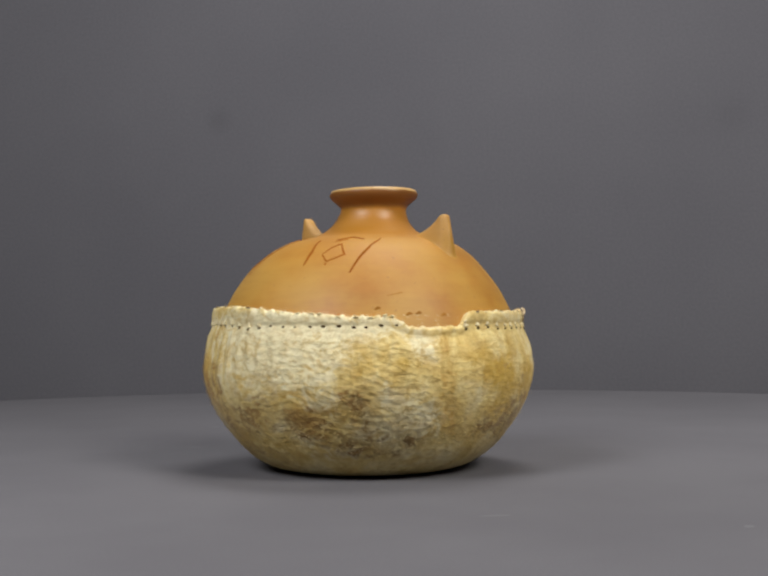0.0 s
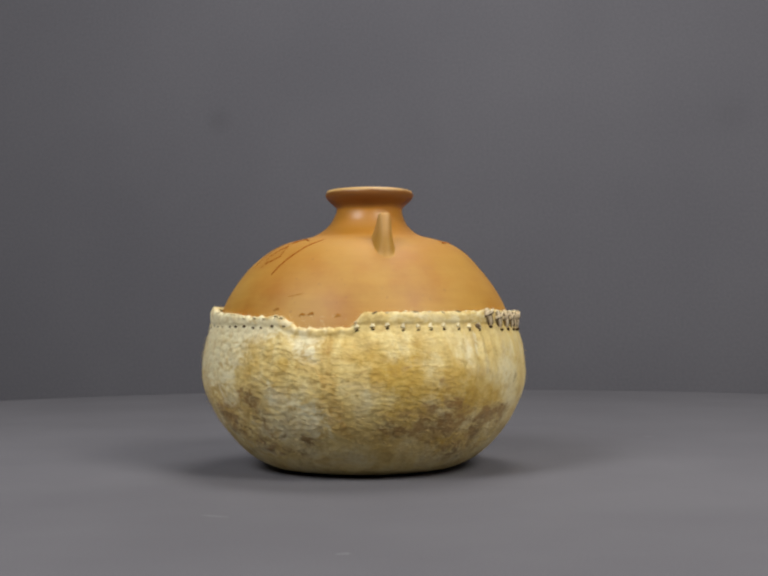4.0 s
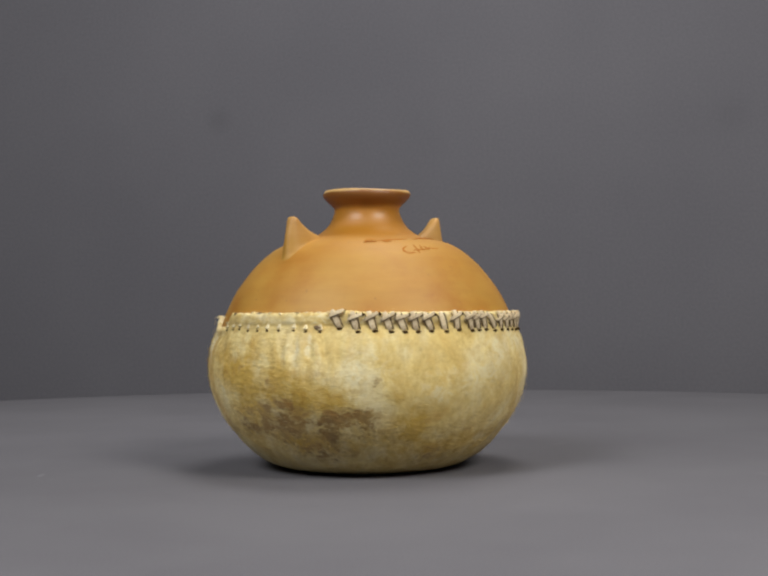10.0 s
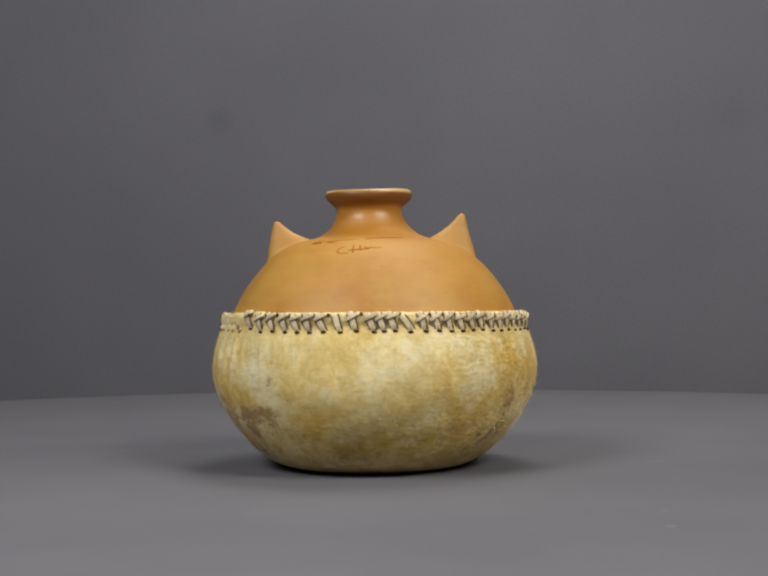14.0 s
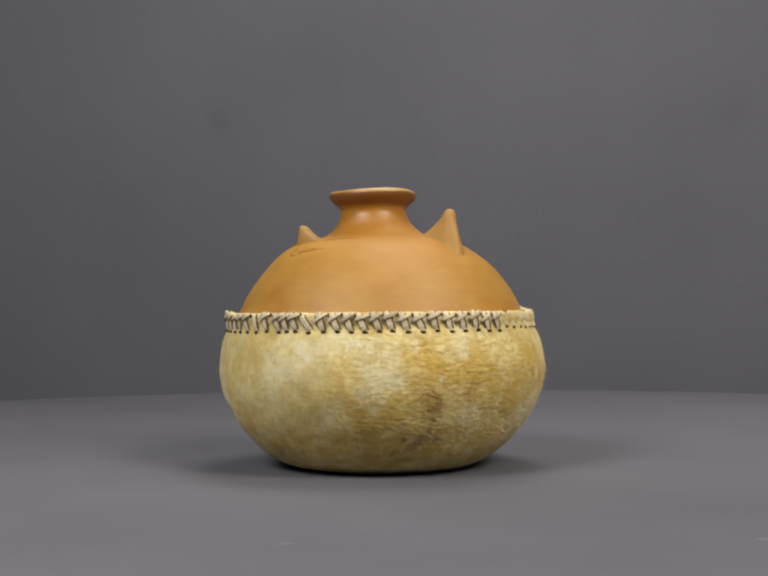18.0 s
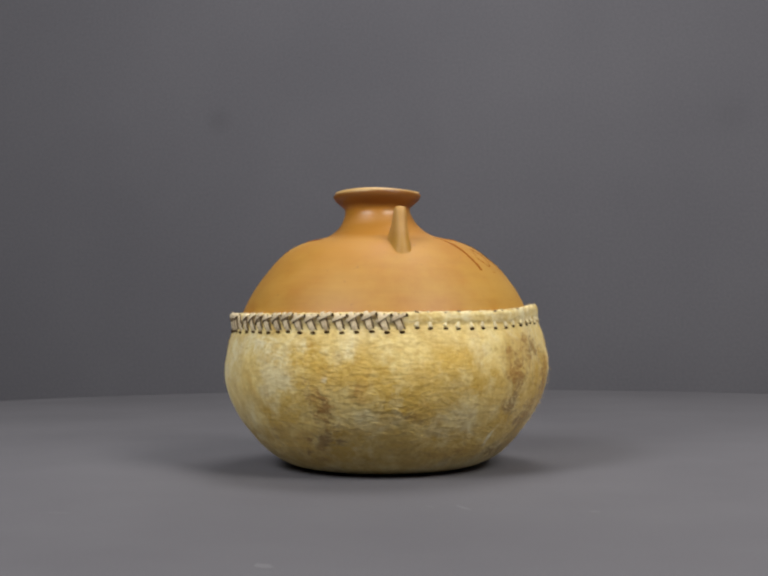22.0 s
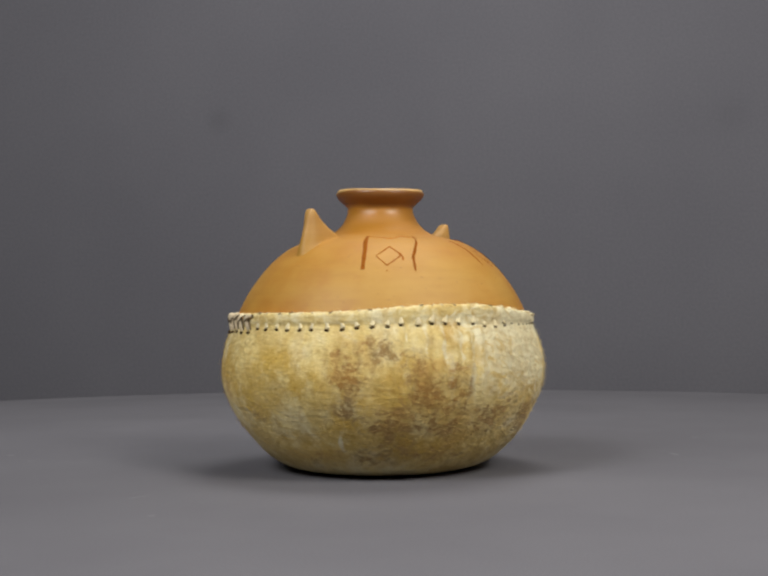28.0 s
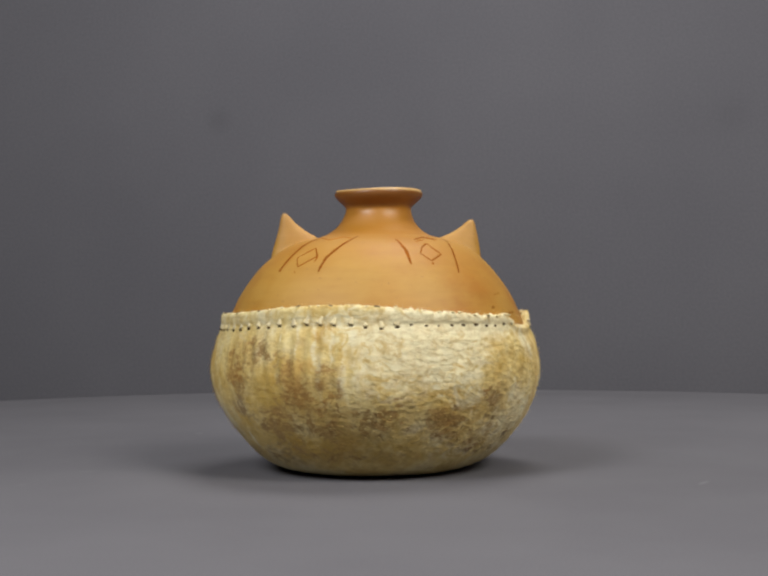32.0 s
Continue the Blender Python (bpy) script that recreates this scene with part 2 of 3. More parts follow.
def slab(name, lo, hi, mat, label):
    v = [(x, y, z) for x in (lo[0], hi[0]) for y in (lo[1], hi[1]) for z in (lo[2], hi[2])]
    f = [(0, 1, 3, 2), (4, 6, 7, 5), (0, 4, 5, 1), (2, 3, 7, 6), (0, 2, 6, 4), (1, 5, 7, 3)]
    return tagged(new(name, mesh_of(name, v, f, mat, False)), label, kind="structure")


slab("floor", (-2.6, -2.6, FLOOR - 0.1), (2.6, 1.4, FLOOR), M_ROOM, "dull grey studio floor")
backdrop = slab("wall_north", (-2.62, 0.0, FLOOR - 0.1), (2.62, 0.1, 2.5), M_PAPER, "plain grey backdrop wall behind the turntable")
backdrop.matrix_world = pose(0, 0.95, 0, 0, 0, -8)
slab("wall_south", (-2.6, -2.7, FLOOR - 0.1), (2.6, -2.6, 2.5), M_ROOM, "plain grey studio wall")
slab("wall_east", (2.6, -2.7, FLOOR - 0.1), (2.7, 1.4, 2.5), M_ROOM, "plain grey studio wall")
slab("wall_west", (-2.7, -2.7, FLOOR - 0.1), (-2.6, 1.4, 2.5), M_ROOM, "plain grey studio wall")
slab("ceiling", (-2.7, -2.7, 2.5), (2.7, 1.4, 2.6), M_ROOM, "plain grey studio ceiling")

# ---- the turntable: a round felt-covered top on a drum ----
RADIUS = 0.81
TOP = -0.0025                       # height of the felt


def turntable():
    thing = tagged(new("turntable"), "large round turntable covered in plain grey felt", "turntable")
    edge = 0.014
    prof = [(0.0005, 0.0), (0.12, 0.0), (0.30, 0.0), (0.5, 0.0), (0.65, 0.0), (0.72, 0.0)]
    prof += [(RADIUS - edge + edge * math.sin(a), -edge + edge * math.cos(a)) for a in np.linspace(0, math.pi / 2, 9)]
    prof += [(RADIUS, -0.045)]
    n = 192
    rings = [[(r * math.cos(2 * math.pi * j / n), r * math.sin(2 * math.pi * j / n), z) for j in range(n)] for r, z in prof]
    v, f = lathe(rings, closed_top=False, closed_end=False)
    me = mesh_of("top_cover", v, f, M_FELT)
    part("top_cover", me, thing)
    prof = [(RADIUS - 0.006, -0.044), (RADIUS - 0.006, FLOOR - TOP)]
    rings = [[(r * math.cos(2 * math.pi * j / n), r * math.sin(2 * math.pi * j / n), z) for j in range(n)] for r, z in prof]
    v, f = lathe(rings, closed_end=True)
    part("drum", mesh_of("drum", v, f, M_ROOM), thing)

    # faint chalky scuffs and lint that ride round on the felt
    rng = random.Random(5)
    scuffs = [(0.058, -0.203, 0.016, 0.0035, 8, M_DUST), (0.066, 0.265, 0.008, 0.007, 40, M_DUST), (0.031, 0.239, 0.014, 0.004, 20, M_LINT),
              (-0.141, 0.287, 0.007, 0.011, 70, M_DUST), (-0.136, 0.122, 0.017, 0.003, -35, M_DUST), (-0.12, 0.128, 0.008, 0.002, -30, M_LINT),
              (-0.198, 0.100, 0.006, 0.004, 10, M_DUST), (0.17, -0.24, 0.007, 0.005, 60, M_DUST)]
    for x, y, a, c, turn, mat in scuffs:
        verts, faces = [(0, 0, 0.0001)], []
        for j in range(14):
            q = 2 * math.pi * j / 14
            k = rng.uniform(0.7, 1.1)
            verts.append((a * 0.55 * k * math.cos(q), c * 0.55 * k * math.sin(q), 0.0001))
            faces.append((0, 1 + j, 1 + (j + 1) % 14))
        ob = part("scuff", mesh_of("scuff", verts, faces, mat), thing, "pale chalky scuff" if mat is M_DUST else "dark lint mark")
        ob.matrix_local = pose(x, y, 0, 0, 0, turn)
    return thing


# ---- the jar ----
CX, CY = -0.0045, -0.0050          # the body's centre on the turntable
SHOULDER = [(0.0995, 0.062), (0.0955, 0.088), (0.0907, 0.1003), (0.0862, 0.1092), (0.0799, 0.1185), (0.0725, 0.1274), (0.0652, 0.1341),
            (0.0588, 0.1386), (0.0514, 0.1419), (0.0428, 0.1442), (0.0342, 0.1466), (0.0291, 0.1498), (0.0243, 0.1549),
            (0.0221, 0.1595), (0.0211, 0.1630), (0.0212, 0.1648), (0.0236, 0.1672), (0.0261, 0.1695), (0.0278, 0.1713)]
LIP = [(0.0287, 0.1732), (0.0286, 0.1747), (0.0277, 0.1758), (0.0258, 0.1760), (0.0232, 0.1742), (0.0190, 0.1695), (0.0172, 0.1640),
       (0.0190, 0.1570), (0.0260, 0.1480), (0.0420, 0.1390), (0.0640, 0.1270), (0.0800, 0.1080), (0.0900, 0.0850), (0.0920, 0.0600)]
KNOTS = [(0.0005, 0.004), (0.045, 0.004), (0.066, 0.010), (0.084, 0.026), (0.095, 0.045)] + SHOULDER + LIP + [(0.080, 0.03), (0.04, 0.012), (0.0005, 0.011)]
VESSEL = smooth_profile(KNOTS, 190)
OUTER = np.array([k for k in VESSEL[: int(np.argmax(VESSEL[:, 1]))]])


def clay_radius(z):
    return float(np.interp(z, OUTER[:, 1], OUTER[:, 0]))


def clay_centre(z):
    k = min(max((z - 0.125) / 0.04, 0.0), 1.0)
    return CX + 0.0046 * k, CY + 0.0006 * k


def clay_point(az, z, out=0.0):
    a, (cx, cy) = radians(az), clay_centre(z)
    r = clay_radius(z) + out
    return Vector((cx + r * math.cos(a), cy + r * math.sin(a), z))


def vessel(thing):
    n, rows = 200, []
    for r, z in VESSEL:
        ring = []
        for j in range(n):
            a = 2 * math.pi * j / n
            cx, cy = clay_centre(z)
            w = 1 + 0.004 * noise.noise((math.cos(a) * 1.6, math.sin(a) * 1.6, z * 22))
            dz = (0.0005 * math.cos(a * 2 - radians(224)) - 0.0002 + 0.0002 * math.sin(a * 3 + 2)) * min(max((z - 0.160) / 0.012, 0), 1)
            ring.append((cx + r * w * math.cos(a), cy + r * w * math.sin(a), z + dz))
        rows.append(ring)
    v, f = lathe(rows, closed_top=True, closed_end=True)
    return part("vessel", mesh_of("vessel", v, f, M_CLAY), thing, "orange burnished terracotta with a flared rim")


def lug(parent, az, tip, out):
    """A flattened upright ear that swells out of the shoulder: the higher of ear and shoulder over a grid, run together softly."""
    levels = np.array([(0.1180, 0.040, 0.0690, 0.0100), (0.1260, 0.040, 0.0690, 0.0092), (0.1330, 0.038, 0.0684, 0.0076), (0.1390, 0.0362, 0.0670, 0.0062),
                       (0.1430, 0.0365, 0.0659, 0.0054), (0.1462, 0.0403, 0.0650, 0.0049), (0.1488, 0.0458, 0.0642, 0.0046), (0.1515, 0.0502, 0.0635, 0.0044),
                       (0.1545, 0.0540, 0.0629, 0.0043), (0.1568, 0.0562, 0.0625, 0.0042), (0.1582, 0.0577, 0.0619, 0.0037), (0.1588, 0.0588, 0.0612, 0.0024)])
    nx, ny = 96, 80
    X, Y = np.meshgrid(np.linspace(0.030, 0.082, nx), np.linspace(-0.017, 0.017, ny), indexing="ij")
    rho = np.hypot(X, Y)
    order = np.argsort(OUTER[:, 0][OUTER[:, 1] > 0.08])
    rr, zz = OUTER[OUTER[:, 1] > 0.08][order].T
    keep = zz < 0.150
    ground = np.interp(rho, rr[keep], zz[keep]) - 0.0007
    top = np.full(X.shape, 0.10)
    for z in np.linspace(0.118, 0.1588, 140):
        r0, r1, w = (np.interp(z, levels[:, 0], levels[:, k]) for k in (1, 2, 3))
        lean = out * min(max((z - 0.132) / 0.018, 0.0), 1.0)
        inside = np.abs((X - lean - (r0 + r1) / 2) / ((r1 - r0) / 2)) ** 2.4 + np.abs(Y / w) ** 2.4 <= 1
        up = z if z < 0.142 else 0.142 + (z - 0.142) * (tip - 0.142) / (0.1588 - 0.142)
        top[inside] = up
    # the foot of the ear spreads into the shoulder
    skirt = np.maximum(top, ground - 0.0070)
    for n in range(26):
        for field in (top, skirt) if n < 3 else (skirt,):
            field[1:-1, 1:-1] = (4 * field[1:-1, 1:-1] + field[:-2, 1:-1] + field[2:, 1:-1] + field[1:-1, :-2] + field[1:-1, 2:]) / 8
    top = np.maximum(top, skirt)
    k = 0.0036
    h = np.clip(0.5 + 0.5 * (top - ground) / k, 0, 1)
    Z = ground * (1 - h) + top * h + k * h * (1 - h) * 0.9
    verts = [(float(X[i, j]), float(Y[i, j]), float(Z[i, j])) for i in range(nx) for j in range(ny)]
    faces = [(i * ny + j, (i + 1) * ny + j, (i + 1) * ny + j + 1, i * ny + j + 1) for i in range(nx - 1) for j in range(ny - 1)
             if (top - ground)[i:i + 2, j:j + 2].max() > -k]
    ob = part("lug", mesh_of("lug", verts, faces, M_EAR), parent, "pointed terracotta ear on the shoulder")
    cx, cy = clay_centre(0.140)
    ob.matrix_local = pose(cx, cy, 0, 0, 0, az)
    return ob


def stroke(parent, line, width, mat=None, taper=0.5):
    """A painted brush line over the shoulder, through (azimuth, height) points."""
    pts = []
    for (a0, z0), (a1, z1) in zip(line, line[1:]):
        a1 = a0 + wrap(a1 - a0)
        for i in range(8):
            u = i / 8
            pts.append((a0 + (a1 - a0) * u, z0 + (z1 - z0) * u))
    pts.append((a1, line[-1][1]))
    P = [clay_point(a, z, 0.00016) for a, z in pts]
    verts, faces = [], []
    for i, p in enumerate(P):
        d = (P[min(i + 1, len(P) - 1)] - P[max(i - 1, 0)]).normalized()
        cx, cy = clay_centre(p.z)
        up = Vector((p.x - cx, p.y - cy, 0.035)).normalized()
        side = d.cross(up).normalized()
        k = width / 2 * (1 - taper * abs(2 * i / (len(P) - 1) - 1) ** 3) * (0.85 + 0.3 * noise.noise(p * 600))
        verts += [p - side * k, p + up * 0.00012, p + side * k]
        if i:
            b = 3 * i
            faces += [(b - 3, b - 2, b + 1, b), (b - 2, b - 1, b + 2, b + 1)]
    part("painted_stroke", mesh_of("painted_stroke", verts, faces, mat or M_PAINT), parent, "rust-red painted line")


def painting(body):
    thin, mid, bold = 0.0015, 0.0023, 0.0031
    # the clear panel: two uprights, a bar above, a lozenge between
    stroke(body, [(172.6, 0.1439), (174.3, 0.1344), (174.5, 0.1222)], bold, taper=0.2)
    stroke(body, [(174.1, 0.1436), (-170.1, 0.1416), (-163.3, 0.1433), (-155.5, 0.1426)], thin, M_FADED)
    stroke(body, [(-151.5, 0.1440), (-158.1, 0.1358), (-161.6, 0.1296), (-162.3, 0.1211)], mid)
    stroke(body, [(-179.7, 0.1306), (-172.6, 0.1364), (-167.0, 0.1311), (-174.7, 0.1245), (-179.7, 0.1306)], 0.0012)
    stroke(body, [(-168.5, 0.1322), (-166.8, 0.1300), (-166.8, 0.1275)], 0.0014)
    stroke(body, [(-175.2, 0.1213), (-174.4, 0.1211)], thin, M_FADED)
    # the looser panel beside it
    stroke(body, [(-124.3, 0.1413), (-121.0, 0.1338), (-120.2, 0.1252)], mid)
    stroke(body, [(-111.6, 0.1411), (-102.0, 0.1427), (-93.3, 0.1413)], mid)
    stroke(body, [(-112.4, 0.1397), (-103.9, 0.1412)], thin, M_FADED)
    stroke(body, [(-81.8, 0.1422), (-88.5, 0.1375), (-93.6, 0.1298), (-97.3, 0.1203)], mid)
    stroke(body, [(-113.6, 0.132), (-110.9, 0.1359), (-106.0, 0.1383), (-101.7, 0.1316), (-109.4, 0.1272), (-113.6, 0.132)], thin)
    stroke(body, [(-109.8, 0.1255), (-108.8, 0.1253)], mid)
    # an illegible scrawl
    stroke(body, [(30.5, 0.1372), (27.4, 0.1357), (27.2, 0.1338), (29.6, 0.1326), (33.6, 0.1331)], thin, M_FADED)
    stroke(body, [(33.0, 0.1346), (44.0, 0.1356)], thin, M_FADED)
    stroke(body, [(35.6, 0.1384), (36.0, 0.1328)], thin, M_FADED)
    stroke(body, [(39.4, 0.1380), (40.0, 0.1346)], thin, M_FADED)
    stroke(body, [(42.0, 0.1374), (43.8, 0.1354), (46.2, 0.1370)], thin, M_FADED)
    stroke(body, [(46.0, 0.1362), (52.0, 0.1363)], 0.0009, M_FADED)
    stroke(body, [(5.5, 0.1408), (9.0, 0.1417), (13.0, 0.1414)], thin, M_FADED)
    stroke(body, [(16.5, 0.1405), (19.0, 0.1398), (23.0, 0.1404)], mid, M_FADED)
    # a thin line round the foot of the neck
    stroke(body, [(5.0, 0.1398), (13.0, 0.1401)], mid, M_PAINT)
    stroke(body, [(13.0, 0.1409), (20.7, 0.1412), (37.0, 0.1422)], thin, M_FADED)
    stroke(body, [(42.0, 0.1424), (56.0, 0.1430), (72.0, 0.1432)], thin, M_PAINT)
    # a shallow scratch
    stroke(body, [(-82.1, 0.1067), (-79.2, 0.1075), (-75.8, 0.1085)], 0.0008, M_SCAR)
    # old stitch scars on the clay where the hide has torn
    for a, z in ((-86.0, 0.0995), (-74.5, 0.0962), (-71.0, 0.0966), (-61.0, 0.0955)):
        stroke(body, [(a - 1.3, z - 0.0010), (a, z + 0.0002), (a + 1.0, z - 0.0003)], 0.0018, M_SCAR)


# ---- the rawhide cover ----
HX, HY = -0.0046, -0.0053
HIDE = [(0.0936, 0.0960), (0.0952, 0.0968), (0.0970, 0.0970), (0.0980, 0.0958), (0.0986, 0.0925), (0.0985, 0.0895), (0.0990, 0.0868), (0.1010, 0.0815), (0.1024, 0.0765),
        (0.1038, 0.0690), (0.1044, 0.0613), (0.1036, 0.0533), (0.1014, 0.0453), (0.0979, 0.0373), (0.0934, 0.0293), (0.0876, 0.0213),
        (0.0806, 0.0130), (0.0744, 0.0074), (0.0676, 0.0030), (0.0605, 0.0000), (0.0530, -0.0017), (0.0460, -0.0024), (0.0240, -0.0024), (0.0005, -0.0024)]
HIDE_CURVE = smooth_profile(HIDE, 330)
SIDE = HIDE_CURVE[int(np.argmax(HIDE_CURVE[:, 1])):]
TORN = (-79.5, -54.5)


def top_lift(az):
    """How far the hide's upper edge stands above or below its usual line."""
    g = lambda c, w: math.exp(-((wrap(az - c)) / w) ** 2)
    lift = 0.0042 * g(-155, 26) + 0.0014 * g(-1, 5) - 0.0022 * g(-90, 16) + 0.0008 * g(-135, 14)
    x = wrap(az + 67.0)
    inside = 1 / (1 + math.exp(-(x + 10.8) / 1.8)) * (1 - 1 / (1 + math.exp(-(x - 13.2) / 0.7)))
    lift -= 0.0086 * inside
    q = Vector((math.cos(radians(az)), math.sin(radians(az)), 0))
    shaggy = 0.35 + 0.65 * g(-100, 60)
    return lift + 0.0011 * shaggy * noise.noise(q * 24) + 0.0013 * shaggy * noise.noise(q * 75)


def folds(az, z):
    """Puckers, wrinkles and lumps of the dried skin, in metres outward."""
    a = radians(az)
    q = Vector((math.cos(a), math.sin(a), z * 10))
    out = 0.0011 * noise.noise(q * 2.3) + 0.0005 * noise.noise(q * 7.0)
    g = lambda c, w: math.exp(-((wrap(az - c)) / w) ** 2)
    near_top = math.exp(-((z - 0.074) / (0.014 + 0.008 * g(-158, 24))) ** 2)
    pucker = 0.0010 * math.sin(a * 70 + 2.0 * noise.noise(q * 3))
    out += near_top * pucker * (0.10 + 0.9 * g(-160, 26) + 0.9 * g(-10, 12)) * (0.4 + 1.4 * abs(noise.noise(q * 6.0)))
    e = Vector((math.cos(a), math.sin(a), 0))
    wr = 0.00030 * noise.noise(e * 22 + Vector((0, 0, z * 470 + 0.5 * math.sin(a * 25)))) + 0.00022 * noise.noise(e * 44 + Vector((0, 0, z * 860)))
    out += wr * max(0.0, min(1.0, (z - 0.012) / 0.02)) * (0.05 + 0.9 * g(112, 42) + 0.4 * g(-40, 24))
    out -= 0.0004 * math.exp(-((z - 0.0895) / 0.0016) ** 2)
    tufts = g(-90, 55)
    out += tufts * (0.0005 * noise.noise(Vector((math.cos(a) * 11, math.sin(a) * 11, z * 125 + 1.2 * math.sin(a * 5)))) + 0.0004 * noise.noise(Vector((math.cos(a) * 24, math.sin(a) * 24, z * 420))))
    out += 0.0022 * g(-16, 9) * math.exp(-((z - 0.062) / 0.02) ** 2) * 0.5
    return out


def hide_point(az, z, r=None, out=0.0):
    a = radians(az)
    if r is None:
        r = float(np.interp(-z, -SIDE[:, 1], SIDE[:, 0]))
    r *= 1 + 0.0117 * math.cos(2 * a) - 0.0046 * math.sin(2 * a)
    r += out
    return Vector((HX + r * math.cos(a), HY + r * math.sin(a), z))


# azimuth, height in mm, half-width in degrees, half-height in mm, strength
BROWN = [(-94, 46, 4, 5, .95), (-97, 52, 2.0, 3, .7), (-109, 33, 5, 5, .95), (-116, 39, 4, 5, .55), (-109, 25, 8, 4, .6), (-92, 35, 4, 5, .5), (-75, 22, 4, 4, .8),
         (-87, 16, 9, 3, .5), (-50, 22, 5, 3, .4)]  # the shaggy side
BROWN += [(-21, 34, 7, 7, .9), (-42, 28, 5, 4, .8), (-31, 27, 5, 5, .7), (-6, 24, 3, 7, .9), (-5, 36, 3, 4, .7), (5, 33, 4, 7, .6), (-41, 65, 5, 2.0, .4),
          (-90, 21, 9, 8, .4), (-59, 30, 4, 5, .45), (-27, 57, 5, 4, .35), (-36, 38, 11, 8, .36), (-22, 44, 7, 7, .42), (-22, 22, 11, 6, .42)]  # the torn side
BROWN += [(-4, 35, 4, 6, .8), (2, 38, 6, 3, .6), (10, 56, 1.8, 4, .55), (-8, 27, 2.4, 4, .8), (8, 35, 2.9, 2.6, .5)]  # the first lace side
BROWN += [(34, 16, 4, 2.8, .4), (48, 27, 2.2, 0.8, .6), (56, 23, 2.0, 0.8, .5)]  # the smooth side
BROWN += [(97, 53, 3, 9, .45), (102, 41, 4, 10, .7), (100, 22, 7, 5, .6), (104, 63, 1.4, 2.9, .6), (78, 29, 5, 5, .4), (80, 68, 1.8, 2.0, .4), (113, 28, 5, 2.7, .4)]  # the rippled side
BROWN += [(169, 68, 4, 10, .6), (-178, 76, 7, 10, .62), (172, 56, 5, 10, .66), (170, 40, 4, 5, .8), (-173, 36, 6, 8, .55), (-166, 56, 1.6, 12, .7), (-160, 49, 4, 10, .62),
          (-172, 21, 5, 4, .6), (-154, 30, 5, 8, .6), (133, 36, 10, 5, .4), (-150, 48, 2.4, 10, .55), (-138, 34, 6, 8, .5)]  # the streaked side
# foot spots: brown mottling that also paints in shade under the belly
BROWN += [(-128, 13, 16, 4, .3), (-104, 20, 12, 4, .2), (-60, 12, 18, 4, .3), (-12, 14, 18, 7, .42), (14, 25, 9, 4, .3), (36, 11, 14, 6, .36), (66, 21, 10, 5, .25),
          (88, 13, 16, 7, .4), (124, 20, 14, 6, .2), (152, 12, 20, 7, .36), (-176, 14, 14, 7, .42), (-150, 14, 13, 5, .36)]  # round the foot
OCHRE = [(-91, 67, 3, 6, .6), (-79, 68, 2.9, 6, .65), (-86, 83, 2.0, 5, .6), (-83, 56, 2.7, 4, .5), (-118, 47, 5, 4, .4), (-44, 29, 8, 7, .4), (-39, 70, 6, 15, .5)]  # the shaggy side
OCHRE += [(-41, 63, 8, 9, .8), (-52, 70, 6, 6, .4), (-37, 46, 11, 10, .7), (-16, 46, 4, 10, .8), (-3, 45, 6, 10, .7), (-21, 20, 5, 5, .6), (-52, 19, 7, 4, .4)]  # the torn side
OCHRE += [(-22, 57, 6, 17, .5), (23, 32, 5, 12, .85), (31, 18, 4, 4, .6), (-12, 48, 4, 8, .5), (18, 48, 2.8, 5, .3)]  # the first lace side
OCHRE += [(55, 22, 13, 4, .5), (34, 55, 6, 10, .25), (48, 61, 5, 5, .25), (74, 29, 10, 8, .35), (95, 64, 5, 21, .45)]  # the smooth side
OCHRE += [(84, 70, 4, 6, .6), (93, 73, 6, 4, .5), (101, 70, 5, 11, .8), (110, 63, 5, 10, .6), (119, 65, 6, 12, .6), (125, 50, 7, 10, .5), (78, 32, 8, 8, .6),
          (88, 43, 9, 10, .5), (132, 42, 8, 13, .5), (108, 22, 7, 7, .6)]  # the rippled side
OCHRE += [(144, 70, 9, 7, .8), (155, 56, 9, 10, .7), (135, 49, 11, 10, .5), (173, 46, 7, 10, .5), (-173, 49, 5, 15, .6), (171, 34, 9, 5, .6), (-168, 68, 4, 7, .5)]  # the streaked side
OCHRE += [(-115, 16, 24, 6, .35), (-5, 20, 26, 9, .4), (100, 14, 34, 9, .55), (40, 13, 26, 8, .45), (-160, 16, 30, 8, .5), (170, 22, 40, 8, .4)]  # round the foot
WHITE = [(-124, 70, 11, 13, .8), (-106, 73, 10, 11, .75), (-71, 77, 5, 7, .9), (-116, 55, 7, 6, .55), (-84, 51, 1.9, 7, .7), (-73, 44, 8, 6, .4), (-101, 38, 3, 3, .5),
         (-108, 44, 4, 3, .6), (-131, 85, 11, 5, .6), (-98, 84, 10, 4, .7)]  # the shaggy side
WHITE += [(-78, 33, 7, 11, .4), (-68, 29, 6, 5, .4), (10, 65, 9, 15, .3)]  # the torn side
WHITE += [(3, 63, 4, 12, .35), (34, 55, 12, 15, .3), (-12, 80, 0.9, 10, .6), (-16, 76, 0.8, 10, .5)]  # the first lace side
WHITE += [(59, 75, 4, 6, .5), (81, 72, 7, 10, .35), (31, 48, 2.2, 5, .4)]  # the smooth side
WHITE += [(104, 58, 1.2, 2.2, .6), (74, 80, 10, 6, .4), (97, 78, 4, 5, .35), (53, 64, 9, 15, .35)]  # the rippled side
